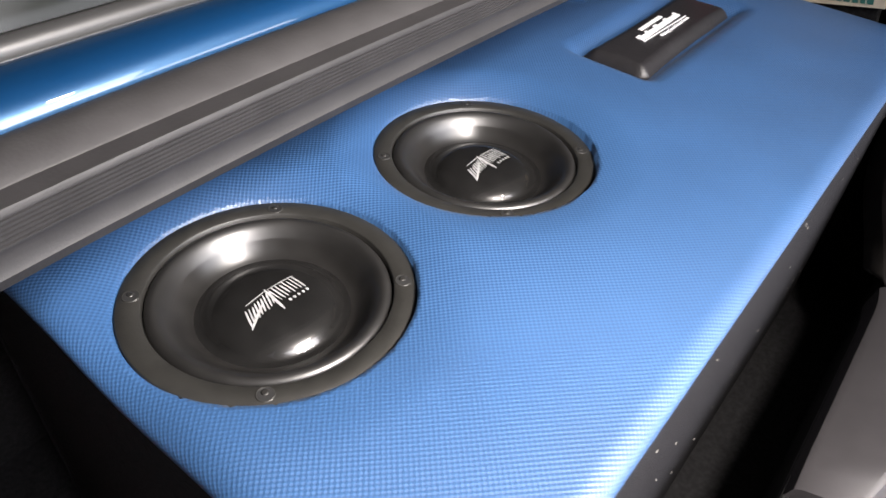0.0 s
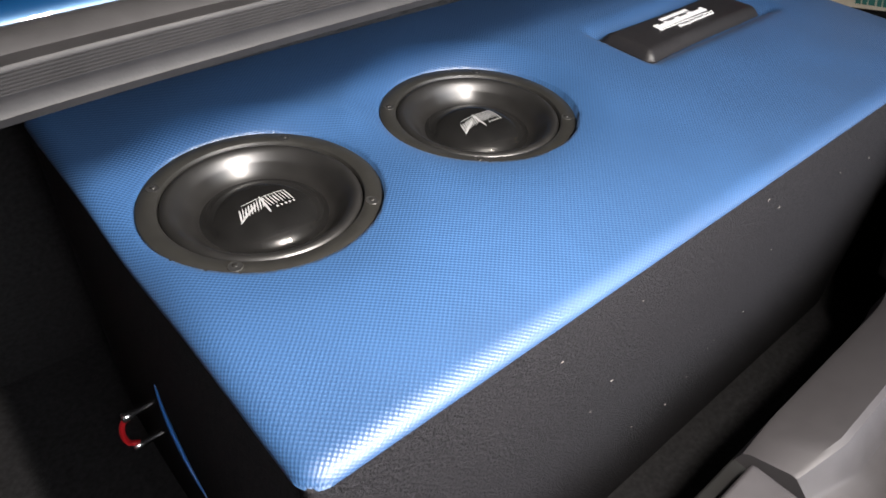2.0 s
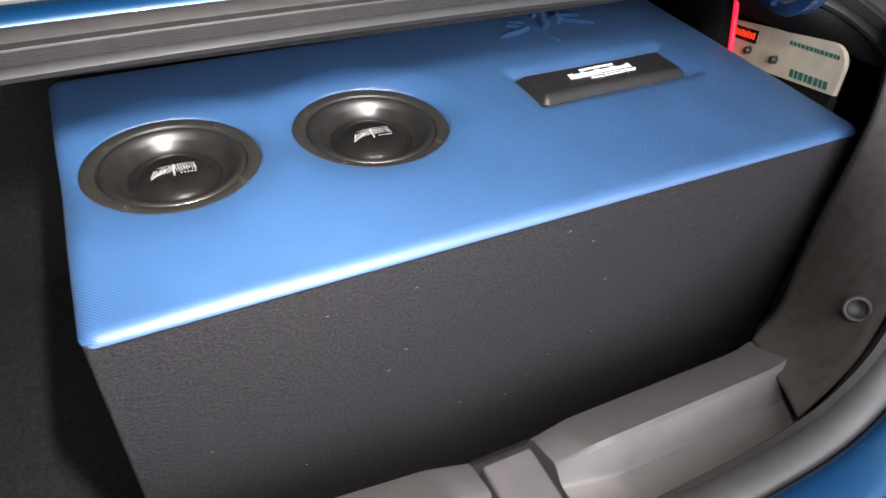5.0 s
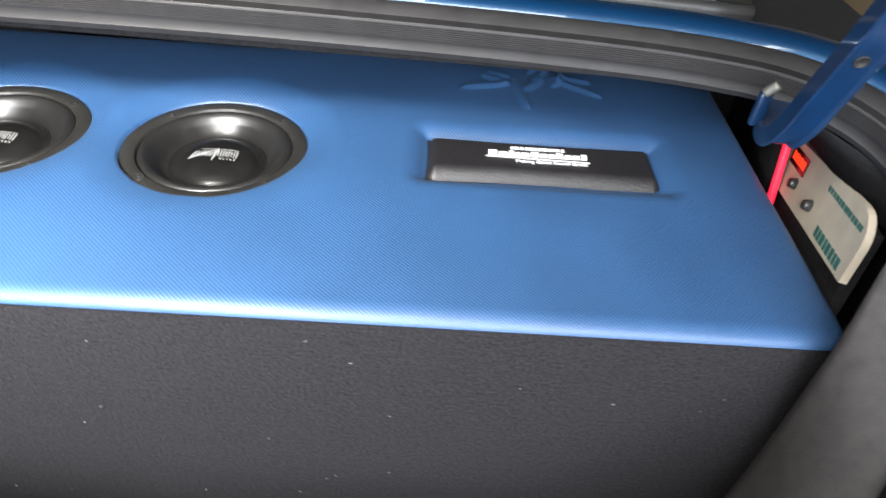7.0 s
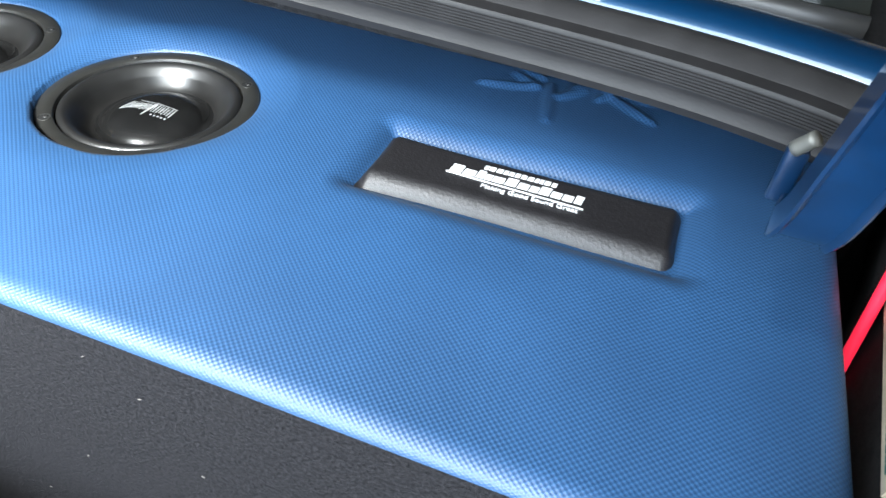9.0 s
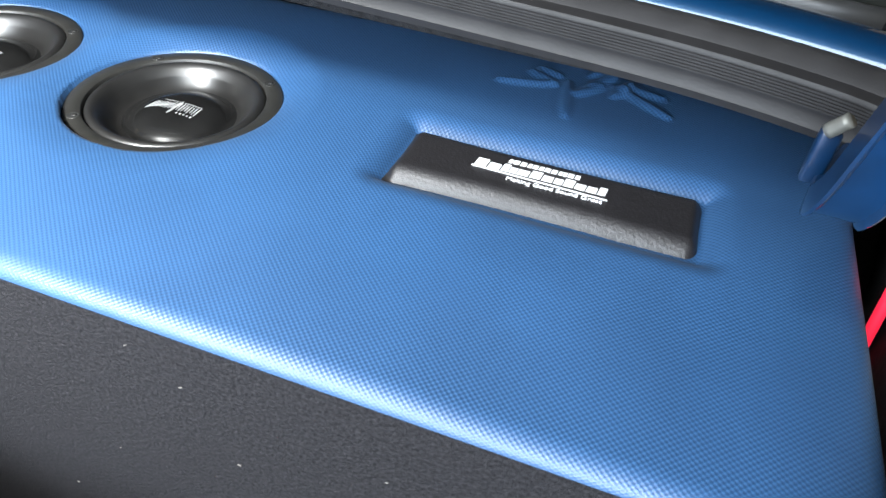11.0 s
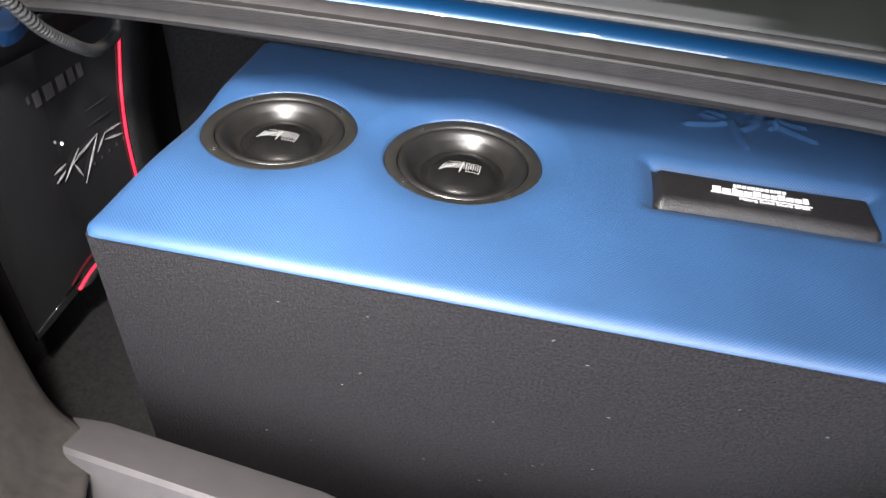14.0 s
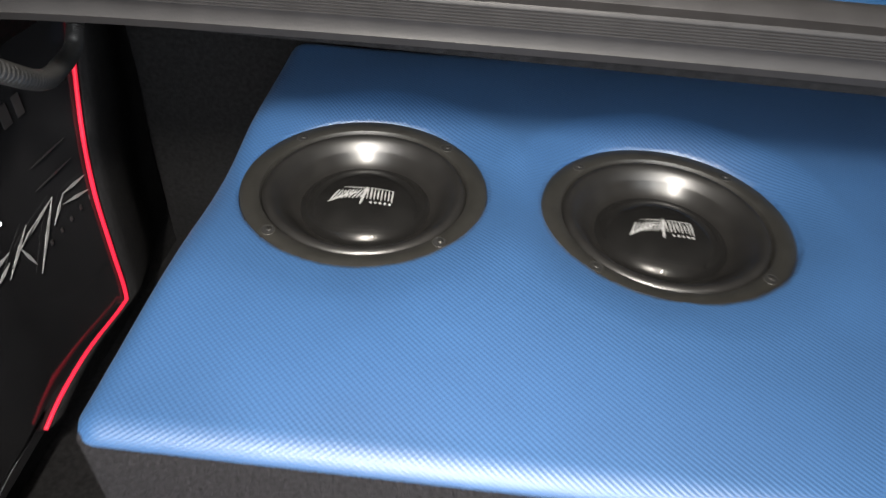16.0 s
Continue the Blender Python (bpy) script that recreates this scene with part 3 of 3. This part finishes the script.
# charcoal lining under the seal, above the equipment
for sgn in (1, -1):
    lo = spline([(CX + sgn * x, y, z) for x, y, z in ((0.700, 0.56, 0.925), (0.690, 0.47, 0.946), (0.662, 0.33, 0.970), (0.654, 0.225, 0.984), (0.655, 0.165, 0.985), (0.660, 0.130, 0.990))], 6)
    hi = spline([(CX + sgn * x, y, z) for x, y, z in ((0.62, 0.56, 1.045), (0.60, 0.42, 1.047), (0.585, 0.300, 1.050), (0.640, 0.226, 1.034), (0.660, 0.175, 1.022), (0.672, 0.150, 1.012))], 6)
    wpart("upper_liner", skin([lo, [p.lerp(q, 0.5) + Vector((sgn * 0.008, 0, 0)) for p, q in zip(lo, hi)], hi], 0.002), M_LINER, car, "charcoal carpeted lining below the seal")


# sill cover: two long blocks and a low middle piece between them
def sill_block(x0, x1, end0, end1):
    prof = [(0.000, 0.60), (-0.006, 0.640), (-0.013, 0.6465), (-0.072, 0.6785), (-0.079, 0.6765), (-0.097, 0.643), (-0.103, 0.638), (-0.148, 0.635), (-0.150, 0.60)]
    low = [(0.000, 0.60), (-0.008, 0.628), (-0.015, 0.634), (-0.058, 0.648), (-0.064, 0.647), (-0.080, 0.632), (-0.088, 0.630), (-0.148, 0.630), (-0.150, 0.60)]
    bm = bmesh.new()
    rows = []
    n = 14
    for k in range(n + 1):
        x = x0 + (x1 - x0) * k / n
        e = 0.0
        for on, d in ((end0, x - x0), (end1, x1 - x)):
            if on:
                e = max(e, 1 - min(1.0, d / 0.055)) if d < 0.055 else e
        e = e * e * (3 - 2 * e)
        bend = 0.085 * max(0.0, 0.385 - x) + 0.012 * max(0.0, (x - 0.80) / 0.08) ** 2
        rows.append([bm.verts.new((x, p[0] * (1 - e) + q[0] * e + bend, p[1] * (1 - e) + q[1] * e)) for p, q in zip(prof, low)])
    for a, c in zip(rows, rows[1:]):
        for j in range(len(prof)):
            i = (j + 1) % len(prof)
            bm.faces.new((a[j], a[i], c[i], c[j]))
    bm.faces.new(rows[0])
    bm.faces.new(rows[-1][::-1])
    bmesh.ops.recalc_face_normals(bm, faces=bm.faces)
    return bm


sill = wpart("sill_cover", sill_block(-0.040, 0.374, 1, 1), M_SILL, car, "scuffed grey plastic sill cover")
sill.data.set_sharp_from_angle(angle=radians(33))
sill_two = wpart("sill_cover", sill_block(0.466, 0.860, 1, 0), M_SILL, car, "scuffed grey plastic sill cover")
sill_two.data.set_sharp_from_angle(angle=radians(33))
wpart("striker_cover", box((0.384, -0.150, 0.60), (0.456, -0.022, 0.640), 0.006, 3), M_SILL, car, "low middle piece of the sill cover")
wpart("sill_base", box((X0 - 0.02, -0.16, 0.40), (X1 + 0.02, -0.001, 0.612), 0.004), M_DARK, car, "black sill below the covers")
wpart("sill_slot", tube([(0.196, -0.083, 0.670), (0.196, -0.099, 0.645)], 0.0045, 4), M_GTRIM, sill, "moulded slot")

# gooseneck lid hinges
for sgn in (1, -1):
    hx = 0.967 if sgn > 0 else -0.135
    path = spline([(hx + sgn * 0.062, 0.42, 1.072), (hx + sgn * 0.048, 0.345, 1.060), (hx + sgn * 0.026, 0.290, 1.054), (hx + sgn * 0.008, 0.245, 1.054), (hx, 0.214, 1.062), (hx, 0.196, 1.084), (hx, 0.180, 1.120), (hx, 0.160, 1.165), (hx, 0.143, 1.205), (hx, 0.120, 1.270), (hx, 0.105, 1.37), (hx, 0.12, 1.46)], 8)
    prof = [(-0.0155, -0.008), (-0.0155, 0.008), (-0.014, 0.0095), (0.014, 0.0095), (0.0155, 0.008), (0.0155, -0.008), (0.0140, -0.0090), (0.0125, -0.0080), (0.0110, -0.0055), (-0.0110, -0.0055), (-0.0125, -0.0080), (-0.0140, -0.0090)]
    hg = wpart("lid_hinge", sweep(path, prof, lambda i, p: (1, 0, 0)), M_HINGE, car, "glossy blue gooseneck hinge arm with folded edges")
    hg.data.set_sharp_from_angle(angle=radians(40))
    bm = lathe([(0.0060, 0.0), (0.0060, 0.0010), (0.0048, 0.0010), (0.0046, 0.0004), (0.0, 0.0004)], 20)
    bmesh.ops.transform(bm, matrix=look(Vector((hx, 0.1543, 1.163)), Vector((hx, 0.6, 1.34))), verts=bm.verts)
    wpart("hinge_hole", bm, M_DARK, hg, "dark round hole")
    if sgn > 0:
        wpart("hinge_pin", tube([(0.953, 0.243, 1.090), (0.960, 0.239, 1.101)], 0.0045, 4, 14), M_PIN, hg, "pale steel hinge pin")
        wpart("hinge_bracket", box((0.950, 0.242, 1.056), (0.962, 0.250, 1.090), 0.002), M_HINGE, hg, "blue hinge bracket")

# tail lamps in the corners of the tail: lens, amber strip and dark upper part
def lens_patch(sgn, i0, i1, d0, d1, lift):
    rows = []
    for i in range(i0, i1 + 1):
        p = loop[i] if sgn > 0 else loop[len(loop) - i]
        o = Vector(outward(0, p)).normalized()
        rows.append([p + o * (d0 + (d1 - d0) * k / 6) + Vector((0, 0, lift - 0.006 - 0.16 * max(0.0, d0 + (d1 - d0) * k / 6 - 0.13) ** 1.3)) for k in range(7)])
    return skin(rows, 0.012)


for sgn in (1, -1):
    tl = wpart("tail_lamp", lens_patch(sgn, 81, 100, 0.128, 0.26, 0.012), M_LAMP, car, "clear and chrome tail lamp lens")
    wpart("dark_lens", lens_patch(sgn, 66, 79, 0.128, 0.26, 0.012), M_SMOKE, tl, "smoked upper lens")
    wpart("amber_strip", lens_patch(sgn, 79, 81, 0.132, 0.25, 0.013), M_AMBER, tl, "amber strip")

# ---------------- amplifier rack in the side wall ----------------
amp = thing("amplifier", "gloss black amplifier panel edged by a glowing red strip", "amplifier", at=(-0.27, 0.40, 0.70))
PX = -0.246
red_pts = [(-0.24, y, z) for y, z in ((0.600, 0.990), (0.590, 0.935), (0.569, 0.885), (0.543, 0.805), (0.529, 0.730), (0.525, 0.640), (0.522, 0.566), (0.505, 0.556), (0.417, 0.567), (0.350, 0.564), (0.307, 0.553))]
edge = spline(red_pts, 6)
wpart("red_strip", tube(red_pts, 0.0027, 6), M_RED, amp, "glowing red edge light")
inner = [Vector((PX - 0.004, p.y - 0.006, p.z)) for p in edge]
outer = [Vector((PX - 0.004, 0.20, max(0.46, p.z - 0.02))) for p in edge]
wpart("face_panel", skin([edge, inner, [p.lerp(q, 0.5) for p, q in zip(inner, outer)], outer], 0.003), M_PLEXI, amp, "gloss black face")
wpart("surround_panel", skin([[p + Vector((0.002, 0.004, 0)) for p in edge], [p + Vector((0.0, 0.03, -0.01)) for p in edge], [Vector((-0.30, min(0.79, p.y + 0.25), p.z - 0.05)) for p in edge]], 0.003), M_TRUNK, amp, "black carpeted surround")


def flat_print(points, w, x, flip=1):
    """Tapered strokes on the face of a side panel, in the y-z plane."""
    bm = bmesh.new()
    for ay, az, by, bz in points:
        d = Vector((by - ay, bz - az)).normalized()
        n = Vector((-d.y, d.x)) * w / 2
        mid = Vector(((ay + by) / 2, (az + bz) / 2))
        vs = [Vector((ay, az)), mid + n, Vector((by, bz)), mid - n]
        f = bm.faces.new([bm.verts.new((x, v.x, v.y)) for v in vs])
        ex = bmesh.ops.extrude_face_region(bm, geom=[f])["geom"]
        bmesh.ops.translate(bm, vec=(flip * 0.0008, 0, 0), verts=[g for g in ex if isinstance(g, bmesh.types.BMVert)])
    bmesh.ops.recalc_face_normals(bm, faces=bm.faces)
    return bm


wpart("amp_print", flat_print([(0.377, 0.767, 0.346, 0.765), (0.372, 0.757, 0.345, 0.748), (0.413, 0.775, 0.363, 0.741), (0.430, 0.768, 0.393, 0.758), (0.393, 0.758, 0.405, 0.725),
                               (0.465, 0.774, 0.393, 0.758), (0.465, 0.774, 0.406, 0.710), (0.483, 0.765, 0.452, 0.743), (0.483, 0.765, 0.531, 0.759), (0.477, 0.754, 0.531, 0.738)], 0.0045, PX), M_GREYL, amp, "silver slashed print", False)
wpart("amp_print", flat_print([(0.450, 0.822, 0.518, 0.819), (0.445, 0.796, 0.517, 0.792)], 0.0022, PX), M_GREYP, amp, "thin faint grey lines", False)
bm = bmesh.new()
for i in range(5):
    add_box(bm, (PX, 0.436 + 0.022 * i, 0.726), (PX + 0.0008, 0.440 + 0.022 * i, 0.732))
wpart("printed_word", bm, M_GREYP, amp, "small faint grey printed bars", False)
bm = bmesh.new()
for i, (y, w) in enumerate(((0.344, 0.005), (0.357, 0.014), (0.381, 0.020), (0.411, 0.018), (0.438, 0.014), (0.462, 0.012))):
    add_box(bm, (PX, y, 0.877 if i else 0.889), (PX + 0.0008, y + w, 0.900))
wpart("printed_word", bm, M_GREYP, amp, "faint grey printed bars", False)
bm = bmesh.new()
bmesh.ops.create_icosphere(bm, subdivisions=2, radius=0.0019, matrix=Matrix.Translation((PX + 0.002, 0.380, 0.803)))
wpart("indicator_light", bm, M_LED, amp, "tiny white light")

# corrugated loom over the left hinge
hose = thing("cable_loom", "black corrugated cable loom looping from the lid hinge", "cable", at=(-0.12, 0.3, 1.03))
wpart("loom_tube", tube([(-0.095, 0.20, 1.13), (-0.100, 0.25, 1.065), (-0.105, 0.30, 1.022), (-0.125, 0.36, 0.985), (-0.150, 0.42, 0.965), (-0.169, 0.474, 0.957), (-0.176, 0.500, 0.978), (-0.180, 0.510, 1.035)], lambda t: 0.0074 + 0.0013 * math.sin(t * 520), 60, 14), M_HOSE, hose)

# terminals on the box's side: two posts joined by a red lead
wpart("terminal_lead", tube([(-0.028, 0.484, 0.588), (-0.034, 0.483, 0.582), (-0.037, 0.480, 0.569), (-0.034, 0.477, 0.556), (-0.024, 0.475, 0.550)], 0.0034, 8), M_REDB, enclosure, "red jumper lead")
for y, z in ((0.484, 0.592), (0.475, 0.546)):
    bm = lathe([(0.0, 0.036), (0.005, 0.036), (0.0065, 0.033), (0.0065, 0.024), (0.004, 0.021), (0.004, 0.0)], 16)
    bmesh.ops.transform(bm, matrix=pose(0.004, y, z, 0, -90, 0), verts=bm.verts)
    wpart("terminal_post", bm, M_CHROME, enclosure, "bright steel binding post")

# thin tapered blue sliver on the box's left side
wpart("side_blue_sliver", tube([(-0.003, 0.398, 0.715), (-0.005, 0.385, 0.68), (-0.005, 0.358, 0.635), (-0.003, 0.325, 0.60)], lambda t: 0.0006 + 0.0016 * math.sin(math.pi * t), 8), M_BLUE_SLIVER, enclosure, "thin glossy blue sliver")

# ---------------- bass processor on the other side ----------------
dev = thing("bass_processor", "small cream plastic audio processor with two knobs, mounted beside the box", "audio processor", at=(1.11, 0.33, 0.87))
# columns: along the face, out of the face, down the face
du = Vector((-0.205, -0.955, 0.205)).normalized()
dd = Vector((-0.10, -0.03, -0.99))
dd = (dd - du * dd.dot(du)).normalized()
dn = du.cross(dd).normalized()
if dn.x > 0:
    dn = -dn
dm = Matrix(((du.x, dd.x, dn.x, 1.126), (du.y, dd.y, dn.y, 0.441), (du.z, dd.z, dn.z, 0.942), (0, 0, 0, 1)))


def dev_part(name, bm, material, parent, label="", smooth=False):
    bmesh.ops.transform(bm, matrix=dm, verts=bm.verts)
    bmesh.ops.recalc_face_normals(bm, faces=bm.faces)
    return wpart(name, bm, material, parent, label, smooth)


def case_shape():
    pts = [(-0.035, 0.004), (0.235, -0.006)] + [(0.240 + 0.034 * math.sin(radians(k)), 0.026 - 0.032 * math.cos(radians(k))) for k in range(10, 91, 16)] + [(0.272, 0.066), (-0.035, 0.072)]
    bm = bmesh.new()
    f = bm.faces.new([bm.verts.new((u, d, -0.008)) for u, d in pts])
    ex = bmesh.ops.extrude_face_region(bm, geom=[f])["geom"]
    bmesh.ops.translate(bm, vec=(0, 0, 0.008), verts=[g for g in ex if isinstance(g, bmesh.types.BMVert)])
    return bm


case = dev_part("case", case_shape(), M_BEIGE, dev, "cream plastic case")
window = dev_part("display_window", box((0.006, 0.010, 0.0), (0.070, 0.032, 0.0012)), M_SMOKED, case, "smoked dark red display window")
for k in range(7):
    dev_part("lit_segment", box((0.011 + 0.008 * k, 0.015 + 0.001 * (k % 2), 0.0013), (0.0165 + 0.008 * k, 0.026, 0.0016)), M_SCREEN, window, "glowing red display bar")
dev_part("printed_word", letters_row(0.150, 0.262, 0.009, 0.006, 13, 5, 0.1, 0.0, 0.0001, 0.25), M_GREEN, case, "dark green printed bars")
dev_part("printed_word", letters_row(0.170, 0.258, 0.050, 0.012, 8, 7, 0.1, 0.0, 0.0001, 0.25), M_GREEN, case, "large dark green printed bars")
for u in (0.058, 0.128):
    bm = lathe([(0.0, 0.009), (0.005, 0.009), (0.006, 0.007), (0.0075, 0.0), (0.0, 0.0)], 20)
    bmesh.ops.translate(bm, vec=(u, 0.045, 0), verts=bm.verts)
    dev_part("knob", bm, M_HOSE, case, "small black knob", True)
dev_part("mounting_board", box((-0.02, 0.012, -0.022), (0.262, 0.26, -0.0085), 0.002), M_TRUNK, dev, "black carpeted mounting board")
# red strip of the panel on this side
rp = [(1.104, 0.436, 0.985), (1.104, 0.428, 0.955), (1.103, 0.410, 0.89), (1.102, 0.385, 0.80)]
rack = thing("equipment_panel", "black carpeted equipment panel with a glowing red edge strip", "panel", at=(1.13, 0.55, 0.7))
wpart("red_strip", tube(rp, 0.0052, 6), M_RED, rack, "glowing red edge light")
re = spline(rp, 6)
wpart("panel_face", skin([[p + Vector((0.002, 0.004, 0)) for p in re], [Vector((1.11, p.y + 0.05, p.z)) for p in re], [Vector((1.19, 0.78, p.z)) for p in re]], 0.003), M_TRUNK, rack, "black carpeted panel")

# lint on the carpet
rnd = random.Random(4)
bm = bmesh.new()
for x, z in [(0.550, 0.873), (0.592, 0.845), (0.634, 0.659), (0.309, 0.721), (0.343, 0.852), (0.502, 0.712)] + [(rnd.uniform(0.02, 1.03), rnd.uniform(0.55, 0.87)) for _ in range(18)]:
    add_box(bm, (-0.0020 * rnd.uniform(0.2, 1.4), -0.0004, -0.00022), (0.0010, 0.0004, 0.00022), 0, 2, pose(x, 0.1005, z, 0, rnd.gauss(0, 22), 0))
tagged(part("lint", bm, M_LINT, None, "", False), "pale specks of lint on the charcoal carpet", "lint", "", "stuff")

# ---------------- surroundings ----------------
bm = bmesh.new()
bmesh.ops.create_grid(bm, x_segments=2, y_segments=2, size=60, matrix=Matrix.Translation((0, 0, -0.25)))
tagged(part("ground", bm, M_GROUND, None, "", False), "worn grey concrete ground under the car", "ground", "", "structure")
G0, G1, GB, GF, GZ = -2.6, 3.6, -2.0, 7.0, 2.45      # garage: sides, door end, far end, ceiling


def structure(name, lo, hi, material, label, category="wall"):
    return tagged(part(name, box(lo, hi), material, None, "", False), label, category, "", "structure")


structure("wall_far", (G0, GF, -0.25), (G1, GF + 0.15, GZ), M_WALL, "plain beige painted wall beyond the car")
structure("wall_west", (G0 - 0.15, GB - 0.15, -0.25), (G0, GF + 0.15, GZ), M_WALL, "plain beige painted side wall")
structure("wall_east", (G1, GB - 0.15, -0.25), (G1 + 0.15, GF + 0.15, GZ), M_WALL, "plain beige painted side wall")
structure("wall_door_pier", (G0, GB - 0.15, -0.25), (-1.15, GB, GZ), M_WALL, "plain pier beside the garage door")
structure("wall_door_pier", (2.15, GB - 0.15, -0.25), (G1, GB, GZ), M_WALL, "plain pier beside the garage door")
structure("wall_door_head", (-1.15, GB - 0.15, 2.28), (2.15, GB, GZ), M_WALL, "plain wall over the garage door")
structure("ceiling", (G0 - 0.15, GB - 0.15, GZ), (G1 + 0.15, GF + 0.15, GZ + 0.12), M_CEIL, "plain dark timber garage ceiling", "ceiling")
